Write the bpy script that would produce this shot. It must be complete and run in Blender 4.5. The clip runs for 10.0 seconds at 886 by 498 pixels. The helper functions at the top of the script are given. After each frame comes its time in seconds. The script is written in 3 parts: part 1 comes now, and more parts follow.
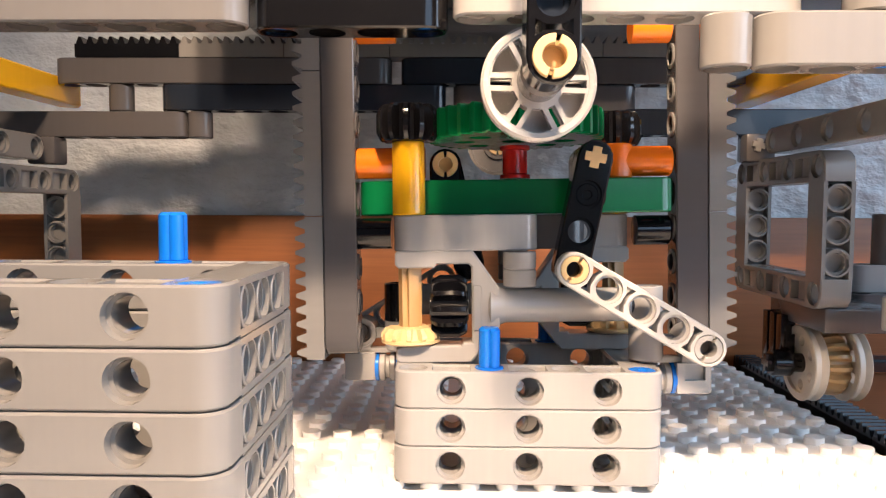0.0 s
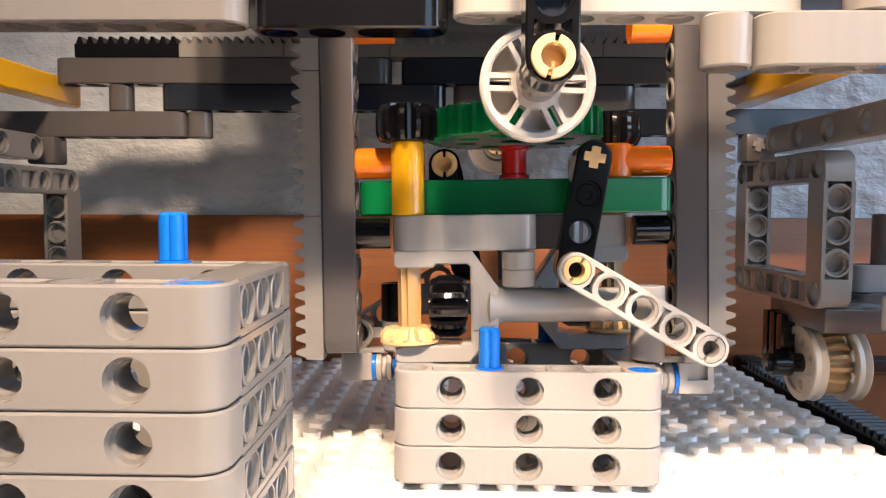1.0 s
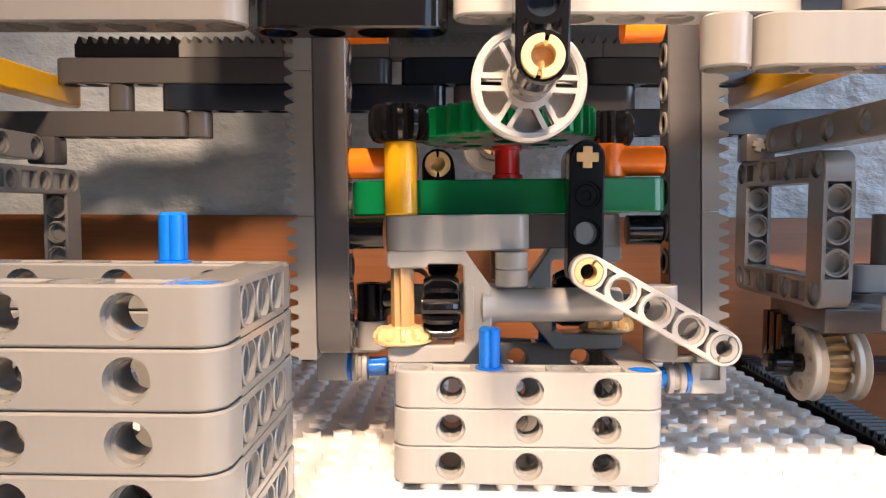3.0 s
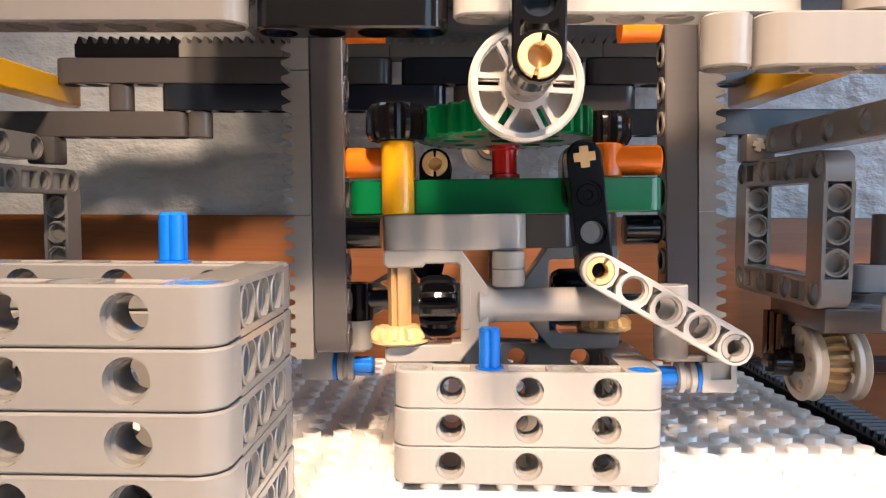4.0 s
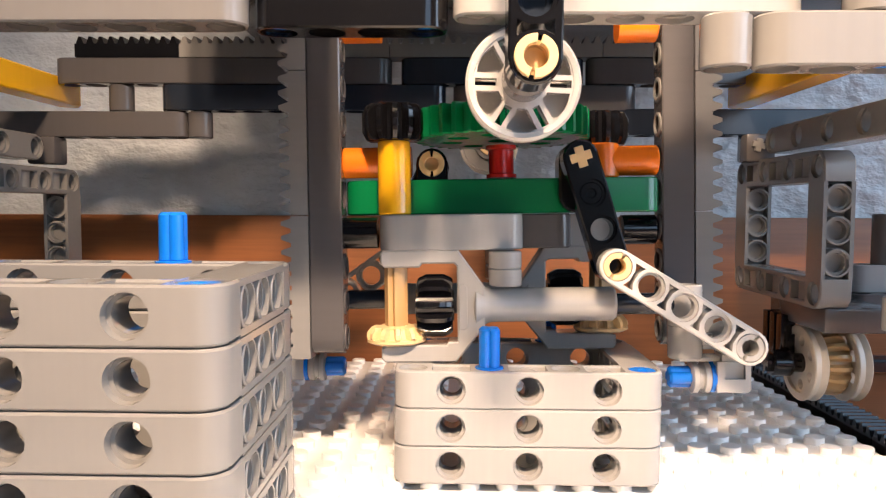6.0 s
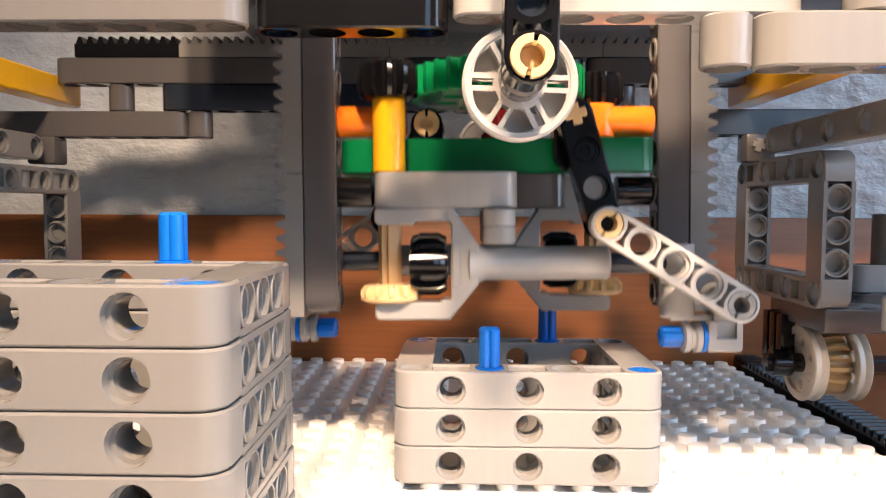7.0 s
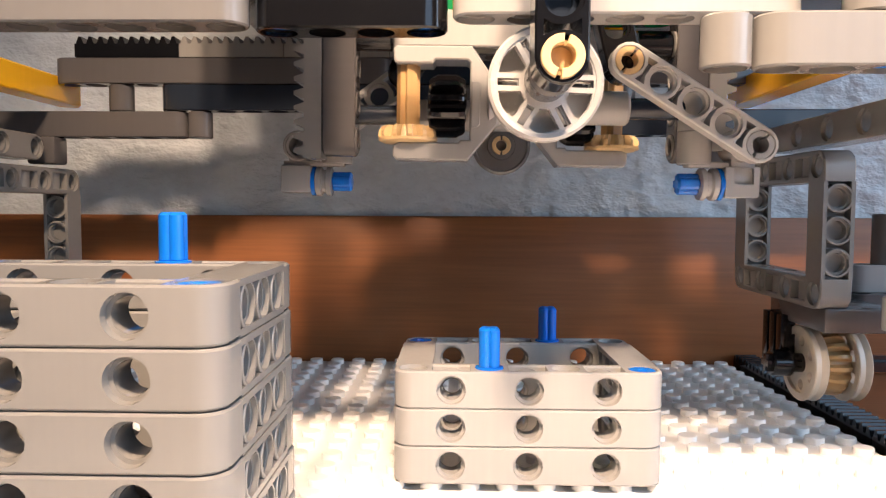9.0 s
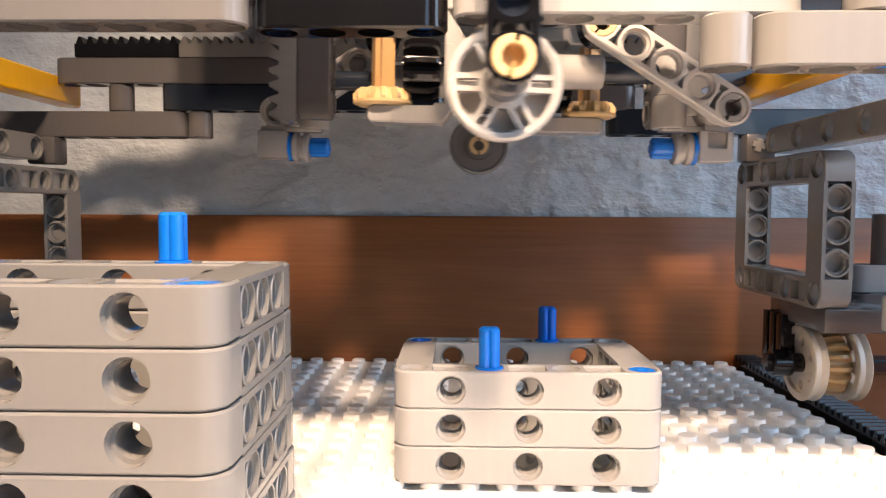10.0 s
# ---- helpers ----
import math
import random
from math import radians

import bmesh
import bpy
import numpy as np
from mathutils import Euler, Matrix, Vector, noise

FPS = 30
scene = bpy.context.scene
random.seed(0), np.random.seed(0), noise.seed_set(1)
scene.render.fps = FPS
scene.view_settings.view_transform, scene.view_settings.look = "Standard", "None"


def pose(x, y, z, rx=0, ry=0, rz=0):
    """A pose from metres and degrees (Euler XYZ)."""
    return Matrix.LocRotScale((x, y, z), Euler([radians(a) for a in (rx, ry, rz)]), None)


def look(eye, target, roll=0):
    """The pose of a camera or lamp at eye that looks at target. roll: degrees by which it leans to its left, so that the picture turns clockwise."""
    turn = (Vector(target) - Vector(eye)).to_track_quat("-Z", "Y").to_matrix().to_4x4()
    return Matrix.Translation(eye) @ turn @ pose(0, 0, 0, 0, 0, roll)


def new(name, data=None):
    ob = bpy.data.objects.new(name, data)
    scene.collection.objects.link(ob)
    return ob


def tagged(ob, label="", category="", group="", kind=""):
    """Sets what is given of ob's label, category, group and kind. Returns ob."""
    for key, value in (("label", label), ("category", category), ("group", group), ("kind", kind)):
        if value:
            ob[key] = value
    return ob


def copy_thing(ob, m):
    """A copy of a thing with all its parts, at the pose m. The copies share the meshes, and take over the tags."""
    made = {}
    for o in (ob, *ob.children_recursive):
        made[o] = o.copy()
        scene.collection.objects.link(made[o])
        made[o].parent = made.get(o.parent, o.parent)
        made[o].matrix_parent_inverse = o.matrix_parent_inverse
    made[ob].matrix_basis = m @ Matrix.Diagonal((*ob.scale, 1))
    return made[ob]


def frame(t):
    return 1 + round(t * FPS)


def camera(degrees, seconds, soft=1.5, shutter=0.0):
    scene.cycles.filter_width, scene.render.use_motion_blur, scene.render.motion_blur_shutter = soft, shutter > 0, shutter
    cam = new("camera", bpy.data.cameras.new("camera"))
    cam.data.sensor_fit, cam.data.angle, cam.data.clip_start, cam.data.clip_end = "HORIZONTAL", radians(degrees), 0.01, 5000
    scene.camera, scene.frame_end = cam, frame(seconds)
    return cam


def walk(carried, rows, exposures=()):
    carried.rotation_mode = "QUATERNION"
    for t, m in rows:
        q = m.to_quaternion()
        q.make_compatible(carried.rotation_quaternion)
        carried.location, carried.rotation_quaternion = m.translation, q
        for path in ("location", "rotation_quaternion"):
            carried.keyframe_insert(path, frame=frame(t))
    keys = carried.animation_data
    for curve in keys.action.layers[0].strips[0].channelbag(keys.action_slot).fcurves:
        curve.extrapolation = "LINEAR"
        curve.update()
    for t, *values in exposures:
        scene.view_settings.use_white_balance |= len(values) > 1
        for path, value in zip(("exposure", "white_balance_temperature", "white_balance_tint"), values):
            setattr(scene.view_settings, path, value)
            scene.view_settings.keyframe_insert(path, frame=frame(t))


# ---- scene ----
# The lengths below are millimetres; MM turns them into the world's metres.
MM = 0.001
CELL = 8.0


def mm(x, y, z, rx=0, ry=0, rz=0):
    return pose(x * MM, y * MM, z * MM, rx, ry, rz)


# ---- camera: it stands still on the table, a hand's width before the stacks ----
cam = camera(62.8, 10.0, soft=1.2, shutter=0.5)
EYE = mm(-14.5, -147.07, 59.4) @ pose(0, 0, 0, 90 - 3.326, 0, 1.225) @ pose(0, 0, 0, 0, 0, 0.265)
walk(cam, [(0.0, EYE), (10.0, EYE)])

# ---- light: a small warm lamp with two bulbs above and behind the camera, and windows in the east and south walls ----
scene.view_settings.exposure = 0.0
world = bpy.data.worlds.new("sky")
scene.world = world
world.use_nodes = True
wn = world.node_tree
sky = wn.nodes.new("ShaderNodeTexSky")
sky.sky_type = "NISHITA"
sky.sun_disc = False
sky.sun_elevation = radians(35)
sky.sun_rotation = radians(200)
wn.links.new(sky.outputs[0], wn.nodes["Background"].inputs[0])
wn.nodes["Background"].inputs[1].default_value = 0.10
for name, watts, eye in (("lamp", 12.4, (0.004, -0.232, 0.310)), ("lamp_second_bulb", 5.0, (-0.050, -0.215, 0.274))):
    lamp = new(name, bpy.data.lights.new(name, "SPOT"))
    lamp.data.energy, lamp.data.shadow_soft_size, lamp.data.color = watts, 0.013, (1.0, 0.71, 0.50)
    lamp.data.spot_size, lamp.data.spot_blend = radians(102), 1.0
    lamp.matrix_basis = look(eye, (0.085, 0.02, 0.02))
for name, watts, tint, wide, high, eye, aim in (("window_light", 30.0, (0.62, 0.78, 1.0), 1.3, 1.2, (1.49, -0.75, 0.65), (0, -0.75, 0.65)),
                                          ("window_light_south", 7.0, (0.45, 0.68, 1.0), 0.93, 0.95, (0.885, -1.69, 0.725), (0.885, 0, 0.725))):
    daylight = new(name, bpy.data.lights.new(name, "AREA"))
    daylight.data.shape, daylight.data.size, daylight.data.size_y = "RECTANGLE", wide, high
    daylight.data.energy, daylight.data.color = watts, tint
    daylight.matrix_basis = look(eye, aim)


# ---- materials ----
def material(name, colour, rough=0.3, metal=0.0):
    m = bpy.data.materials.new(name)
    m.use_nodes = True
    b = m.node_tree.nodes["Principled BSDF"]
    b.inputs["Base Color"].default_value = (*colour, 1)
    b.inputs["Roughness"].default_value = rough
    b.inputs["Metallic"].default_value = metal
    return m, m.node_tree, b


def plastic(name, colour, rough=0.17, wear=0.025, relief=0.006):
    """Moulded plastic: slight blotches in tone, hand-worn gloss, a faint ripple."""
    m, t, b = material(name, colour, rough)
    co = t.nodes.new("ShaderNodeTexCoord")
    big = t.nodes.new("ShaderNodeTexNoise")
    big.inputs["Scale"].default_value, big.inputs["Detail"].default_value = 90, 3
    fine = t.nodes.new("ShaderNodeTexNoise")
    fine.inputs["Scale"].default_value, fine.inputs["Detail"].default_value = 900, 4
    info = t.nodes.new("ShaderNodeObjectInfo")
    for n in (big, fine):
        t.links.new(co.outputs["Object"], n.inputs["Vector"])
    add = t.nodes.new("ShaderNodeMath")
    add.operation = "MULTIPLY_ADD"
    t.links.new(info.outputs["Random"], add.inputs[0])
    add.inputs[1].default_value = 0.35
    t.links.new(big.outputs["Fac"], add.inputs[2])
    mix = t.nodes.new("ShaderNodeMix")
    mix.data_type = "RGBA"
    mix.inputs["A"].default_value = (*[c * (1 - wear) for c in colour], 1)
    mix.inputs["B"].default_value = (*[min(1, c * (1 + wear) + 0.003) for c in colour], 1)
    t.links.new(add.outputs[0], mix.inputs["Factor"])
    streak_map = t.nodes.new("ShaderNodeMapping")
    streak_map.inputs["Scale"].default_value = (1.0, 1.0, 0.06)
    streak = t.nodes.new("ShaderNodeTexNoise")
    streak.inputs["Scale"].default_value, streak.inputs["Detail"].default_value = 700, 3
    t.links.new(co.outputs["Object"], streak_map.inputs["Vector"])
    t.links.new(streak_map.outputs["Vector"], streak.inputs["Vector"])
    worn = t.nodes.new("ShaderNodeMix")
    worn.data_type, worn.blend_type = "RGBA", "MULTIPLY"
    tone = t.nodes.new("ShaderNodeMapRange")
    tone.inputs["From Min"].default_value, tone.inputs["From Max"].default_value = 0.3, 0.7
    tone.inputs["To Min"].default_value, tone.inputs["To Max"].default_value = 0.965, 1.0
    t.links.new(streak.outputs["Fac"], tone.inputs["Value"])
    worn.inputs["Factor"].default_value = 1.0
    t.links.new(mix.outputs["Result"], worn.inputs["A"])
    t.links.new(tone.outputs["Result"], worn.inputs["B"])
    t.links.new(worn.outputs["Result"], b.inputs["Base Color"])
    ramp = t.nodes.new("ShaderNodeMapRange")
    ramp.inputs["To Min"].default_value, ramp.inputs["To Max"].default_value = rough - 0.04, rough + 0.06
    t.links.new(fine.outputs["Fac"], ramp.inputs["Value"])
    t.links.new(ramp.outputs["Result"], b.inputs["Roughness"])
    bump = t.nodes.new("ShaderNodeBump")
    bump.inputs["Strength"].default_value, bump.inputs["Distance"].default_value = relief * 4, 0.0004
    t.links.new(big.outputs["Fac"], bump.inputs["Height"])
    t.links.new(bump.outputs["Normal"], b.inputs["Normal"])
    return m


LIGHT = plastic("light_grey_plastic", (0.335, 0.33, 0.32))
PALE = plastic("pale_grey_plastic", (0.46, 0.45, 0.43))
DARK = plastic("dark_grey_plastic", (0.086, 0.082, 0.083))
SLATE = plastic("slate_grey_plastic", (0.014, 0.020, 0.032))
MID = plastic("mid_grey_plastic", (0.145, 0.14, 0.135))
# grey of some small parts; on frames it is light grey with shade painted in
GREY_AND_SHADE = plastic("grey_and_shade_plastic", (0.205, 0.20, 0.19))
ASH = plastic("ash_grey_plastic", (0.205, 0.20, 0.19))
BLACK = plastic("black_plastic", (0.003, 0.003, 0.004), 0.13, relief=0.02)
GREEN = plastic("green_plastic", (0.0, 0.165, 0.05))
YELLOW = plastic("yellow_plastic", (0.85, 0.44, 0.008))
ORANGE = plastic("orange_plastic", (0.90, 0.20, 0.008))
RED = plastic("red_plastic", (0.42, 0.012, 0.008))
BLUE = plastic("blue_plastic", (0.003, 0.15, 0.64))
TAN = plastic("tan_plastic", (0.66, 0.47, 0.24), 0.3)
DARKTAN = plastic("brown_tan_plastic", (0.42, 0.265, 0.115), 0.32)
IVORY = plastic("ivory_plastic", (0.52, 0.455, 0.365), 0.35)
CHALK = plastic("chalk_plastic", (0.46, 0.455, 0.44), 0.25)
WHITE = plastic("white_plastic", (0.90, 0.885, 0.86), 0.3)


def wall_paint():
    """Rough plaster, white paint, with trowel relief at two scales."""
    m, t, b = material("white_plaster", (0.62, 0.62, 0.60), 0.9)
    co = t.nodes.new("ShaderNodeTexCoord")
    stretch = t.nodes.new("ShaderNodeMapping")
    stretch.inputs["Scale"].default_value = (0.6, 1, 1)
    t.links.new(co.outputs["Object"], stretch.inputs["Vector"])
    a = t.nodes.new("ShaderNodeTexNoise")
    a.inputs["Scale"].default_value, a.inputs["Detail"].default_value, a.inputs["Roughness"].default_value = 130, 4, 0.55
    v = t.nodes.new("ShaderNodeTexNoise")
    v.inputs["Scale"].default_value, v.inputs["Detail"].default_value = 40, 3
    for n in (a, v):
        t.links.new(stretch.outputs["Vector"], n.inputs["Vector"])
    s = t.nodes.new("ShaderNodeMath")
    s.operation = "MULTIPLY_ADD"
    t.links.new(v.outputs["Fac"], s.inputs[0])
    s.inputs[1].default_value = 0.8
    t.links.new(a.outputs["Fac"], s.inputs[2])
    bump = t.nodes.new("ShaderNodeBump")
    bump.inputs["Strength"].default_value, bump.inputs["Distance"].default_value = 0.85, 0.005
    t.links.new(s.outputs[0], bump.inputs["Height"])
    t.links.new(bump.outputs["Normal"], b.inputs["Normal"])
    r = t.nodes.new("ShaderNodeMix")
    r.data_type = "RGBA"
    r.inputs["A"].default_value, r.inputs["B"].default_value = (0.43, 0.472, 0.50, 1), (0.69, 0.735, 0.76, 1)
    t.links.new(a.outputs["Fac"], r.inputs["Factor"])
    t.links.new(r.outputs["Result"], b.inputs["Base Color"])
    return m


def wood(name, dark, light, rough=0.42):
    m, t, b = material(name, light, rough)
    co = t.nodes.new("ShaderNodeTexCoord")
    st = t.nodes.new("ShaderNodeMapping")
    st.inputs["Scale"].default_value = (3.0, 40, 40)
    t.links.new(co.outputs["Object"], st.inputs["Vector"])
    n = t.nodes.new("ShaderNodeTexNoise")
    n.inputs["Scale"].default_value, n.inputs["Detail"].default_value, n.inputs["Roughness"].default_value = 2.5, 6, 0.6
    n.inputs["Distortion"].default_value = 0.6
    t.links.new(st.outputs["Vector"], n.inputs["Vector"])
    mix = t.nodes.new("ShaderNodeMix")
    mix.data_type = "RGBA"
    mix.inputs["A"].default_value, mix.inputs["B"].default_value = (*dark, 1), (*light, 1)
    t.links.new(n.outputs["Fac"], mix.inputs["Factor"])
    fibre_map = t.nodes.new("ShaderNodeMapping")
    fibre_map.inputs["Scale"].default_value = (14.0, 420, 420)
    t.links.new(co.outputs["Object"], fibre_map.inputs["Vector"])
    fibre = t.nodes.new("ShaderNodeTexNoise")
    fibre.inputs["Scale"].default_value, fibre.inputs["Detail"].default_value = 2.0, 5
    t.links.new(fibre_map.outputs["Vector"], fibre.inputs["Vector"])
    tone = t.nodes.new("ShaderNodeMapRange")
    tone.inputs["From Min"].default_value, tone.inputs["From Max"].default_value = 0.3, 0.7
    tone.inputs["To Min"].default_value, tone.inputs["To Max"].default_value = 0.86, 1.06
    t.links.new(fibre.outputs["Fac"], tone.inputs["Value"])
    grain = t.nodes.new("ShaderNodeMix")
    grain.data_type, grain.blend_type = "RGBA", "MULTIPLY"
    grain.inputs["Factor"].default_value = 1.0
    t.links.new(mix.outputs["Result"], grain.inputs["A"])
    t.links.new(tone.outputs["Result"], grain.inputs["B"])
    t.links.new(grain.outputs["Result"], b.inputs["Base Color"])
    bump = t.nodes.new("ShaderNodeBump")
    bump.inputs["Strength"].default_value, bump.inputs["Distance"].default_value = 0.15, 0.001
    t.links.new(n.outputs["Fac"], bump.inputs["Height"])
    t.links.new(bump.outputs["Normal"], b.inputs["Normal"])
    return m


PLASTER = wall_paint()
WOOD = wood("brown_wood", (0.17, 0.054, 0.016), (0.34, 0.125, 0.040))


# ---- shapes ----
def emit(bm, name, mat, parent=None, label="", at=None, outward=True):
    """Links a bmesh, given in millimetres, as one mesh object."""
    bmesh.ops.scale(bm, vec=(MM, MM, MM), verts=bm.verts)
    if outward:
        bmesh.ops.recalc_face_normals(bm, faces=bm.faces)
    me = bpy.data.meshes.new(name)
    bm.to_mesh(me)
    bm.free()
    for m in mat if isinstance(mat, (list, tuple)) else [mat]:
        me.materials.append(m)
    for p in me.polygons:
        p.use_smooth = True
    me.set_sharp_from_angle(angle=radians(32))
    return place(name, me, parent, label, at)


def place(name, me, parent=None, label="", at=None):
    ob = new(name, me)
    if parent:
        ob.parent = parent
    if at is not None:
        ob.matrix_basis = at
    if label:
        ob["label"] = label
    return ob


def thing(name, label, category, at, group="", kind=""):
    ob = new(name)
    ob.empty_display_size = 0.005
    ob.matrix_basis = at
    return tagged(ob, label, category, group, kind)


def circle(cx, cy, r, n=20, a0=0.0):
    return [(cx + r * math.cos(a0 + 2 * math.pi * i / n), cy + r * math.sin(a0 + 2 * math.pi * i / n)) for i in range(n)]


def stadium(n, w, k=8):
    """Outline of a straight beam with n holes from the origin along x."""
    r, end = w / 2, (n - 1) * CELL
    right = [(end + r * math.cos(a), r * math.sin(a)) for a in [math.pi * (i / k - 0.5) for i in range(k + 1)]]
    left = [(r * math.cos(a), r * math.sin(a)) for a in [math.pi * (i / k + 0.5) for i in range(k + 1)]]
    return right + left


def inset(loop, d):
    out = []
    for i, p in enumerate(loop):
        a, c = Vector(loop[i - 1]), Vector(loop[(i + 1) % len(loop)])
        p = Vector(p)
        e1, e2 = (p - a).normalized(), (c - p).normalized()
        n = Vector((-(e1.y + e2.y), e1.x + e2.x))
        n.normalize()
        k = max(0.4, n.dot(Vector((-e1.y, e1.x))))
        out.append(tuple(p + n * (d / k)))
    return out


def inside(p, loop):
    hit = False
    for i in range(len(loop)):
        (x1, y1), (x2, y2) = loop[i - 1], loop[i]
        if (y1 > p[1]) != (y2 > p[1]) and p[0] < (x2 - x1) * (p[1] - y1) / (y2 - y1) + x1:
            hit = not hit
    return hit


def fill(loops):
    """Triangles of the first loop less the others."""
    from mathutils import geometry
    pts, edges = [], []
    for lp in loops:
        s = len(pts)
        pts += [Vector(p) for p in lp]
        edges += [(s + i, s + (i + 1) % len(lp)) for i in range(len(lp))]
    v, _, f, _, _, _ = geometry.delaunay_2d_cdt(pts, edges, [], 0, 1e-5)
    tris = []
    for t in f:
        c = sum((v[i] for i in t), Vector((0, 0))) / len(t)
        if inside(c, loops[0]) and not any(inside(c, lp) for lp in loops[1:]):
            tris.append(t)
    return v, tris


def strip(bm, a, b):
    n = len(a)
    for i in range(n):
        bm.faces.new((a[i], a[(i + 1) % n], b[(i + 1) % n], b[i]))


def plate(bm, outer, h, holes=(), cuts=(), bevel=0.3, at=None, bore=True, inner=None, wide=0.0):
    """A plate of thickness h about z=0, outline counter-clockwise; holes (x, y) are round pin holes with a sunk rim."""
    z0, z1 = -h / 2, h / 2
    rim, deep, r_in = 3.05, 0.9, wide or 2.42
    loops = [inner or (inset(outer, bevel) if bevel else outer)]
    loops += [circle(x, y, rim if bore else r_in) for x, y in holes] + list(cuts)
    v2, tris = fill(loops)
    made = []

    def vert(x, y, z):
        made.append(bm.verts.new((x, y, z)))
        return made[-1]

    def ring(loop, z):
        return [vert(*p, z) for p in loop]
    for z, s in ((z0, -1), (z1, 1)):
        vs = [vert(p.x, p.y, z) for p in v2]
        for t in tris:
            bm.faces.new([vs[i] for i in (t if s > 0 else reversed(t))])
    if bevel:
        a, b, c, d = ring(loops[0], z0), ring(outer, z0 + bevel), ring(outer, z1 - bevel), ring(loops[0], z1)
        strip(bm, a, b), strip(bm, b, c), strip(bm, c, d)
    else:
        strip(bm, ring(outer, z0), ring(outer, z1))
    for x, y in holes:
        if bore:
            big, small = circle(x, y, rim), circle(x, y, r_in)
            a, b = ring(big, z0), ring(big, z0 + deep)
            c, d = ring(small, z0 + deep), ring(small, z1 - deep)
            e, f = ring(big, z1 - deep), ring(big, z1)
            for p, q in ((a, b), (b, c), (c, d), (d, e), (e, f)):
                strip(bm, q, p)
        else:
            small = circle(x, y, r_in)
            strip(bm, ring(small, z1), ring(small, z0))
    for lp in cuts:
        strip(bm, ring(lp, z1), ring(lp, z0))
    if at is not None:
        for v in made:
            v.co = at @ v.co
    bmesh.ops.remove_doubles(bm, verts=made, dist=1e-4)
    return bm


def turn(bm, profile, n=24, at=None, caps=True):
    """A body of revolution about z from (radius, height) pairs."""
    rings = [[bm.verts.new((*p, z)) for p in circle(0, 0, max(r, 0.01), n)] for r, z in profile]
    for a, b in zip(rings, rings[1:]):
        strip(bm, a, b)
    if caps:
        bm.faces.new(rings[0])
        bm.faces.new(rings[-1])
    if at is not None:
        for r in rings:
            for v in r:
                v.co = at @ v.co
    return bm


def block(bm, x0, x1, y0, y1, z0, z1, b=0.3):
    """A box with chamfered edges."""
    r = bmesh.ops.create_cube(bm, size=1, matrix=Matrix.Translation(((x0 + x1) / 2, (y0 + y1) / 2, (z0 + z1) / 2)) @ Matrix.Diagonal((x1 - x0, y1 - y0, z1 - z0, 1)))
    if b:
        bmesh.ops.bevel(bm, geom=list({e for v in r["verts"] for e in v.link_edges}), offset=b, segments=2, affect="EDGES", profile=0.5)
    return bm


def local(x=0, y=0, z=0, rx=0, ry=0, rz=0):
    """A pose in millimetres for shapes that are still in millimetres."""
    return pose(x, y, z, rx, ry, rz)


# Turns of a shape whose pin holes run along z and whose length runs along x.
HOLES_Y = (90, 0, 0)
HOLES_X_UP = (0, -90, 0)


def beam_mesh(n, w=7.5, h=7.8, bevel=0.3):
    return plate(bmesh.new(), stadium(n, w), h, [(i * CELL, 0) for i in range(n)], bevel=bevel)


def gear_outline(teeth, r_out, r_root, cx=0, cy=0):
    pts = []
    for i in range(teeth):
        for f, r in ((-0.34, r_root), (-0.14, r_out), (0.14, r_out), (0.34, r_root)):
            a = 2 * math.pi * (i + f) / teeth
            pts.append((cx + r * math.cos(a), cy + r * math.sin(a)))
    return pts


def bevelled_gear(bm, teeth, root, rings):
    """A gear about z with teeth that swell and taper along its width; rings are (height, radius at the tooth's tip)."""
    made = [[bm.verts.new((x, y, z)) for x, y in gear_outline(teeth, r, root if r > root + 0.5 else r - 0.5)] for z, r in rings]
    for a, b in zip(made, made[1:]):
        strip(bm, a, b)
    bm.faces.new(reversed(made[0]))
    bm.faces.new(made[-1])
    return bm


def cross_outline(r=2.35, w=0.9, rounded=False):
    pts = []
    tip = ((r * 0.97, -w), (r, 0), (r * 0.97, w))
    if rounded:
        tip = ((r * 0.72, -w), (r * 0.88, -w * 0.82), (r * 0.97, -w * 0.5), (r, 0), (r * 0.97, w * 0.5), (r * 0.88, w * 0.82), (r * 0.72, w))
    for i in range(4):
        a = i * math.pi / 2
        for x, y in (*tip, (w, w)):
            pts.append((x * math.cos(a) - y * math.sin(a), x * math.sin(a) + y * math.cos(a)))
    return pts


def rack_mesh(n_teeth, length, depth, base, tooth):
    """A straight gear rack along x, teeth towards +z, its width across y."""
    p = length / n_teeth
    pts = [(0, 0), (length, 0), (length, base)]
    for i in reversed(range(n_teeth)):
        c = (i + 0.5) * p
        pts += [(c + 0.36 * p, base), (c + 0.13 * p, base + tooth), (c - 0.13 * p, base + tooth), (c - 0.36 * p, base)]
    pts.append((0, base))
    return plate(bmesh.new(), pts, depth, bevel=0.0, at=local(rx=90))


def axle_mesh(length, r=2.35):
    return plate(bmesh.new(), cross_outline(r), length, bevel=0.12)


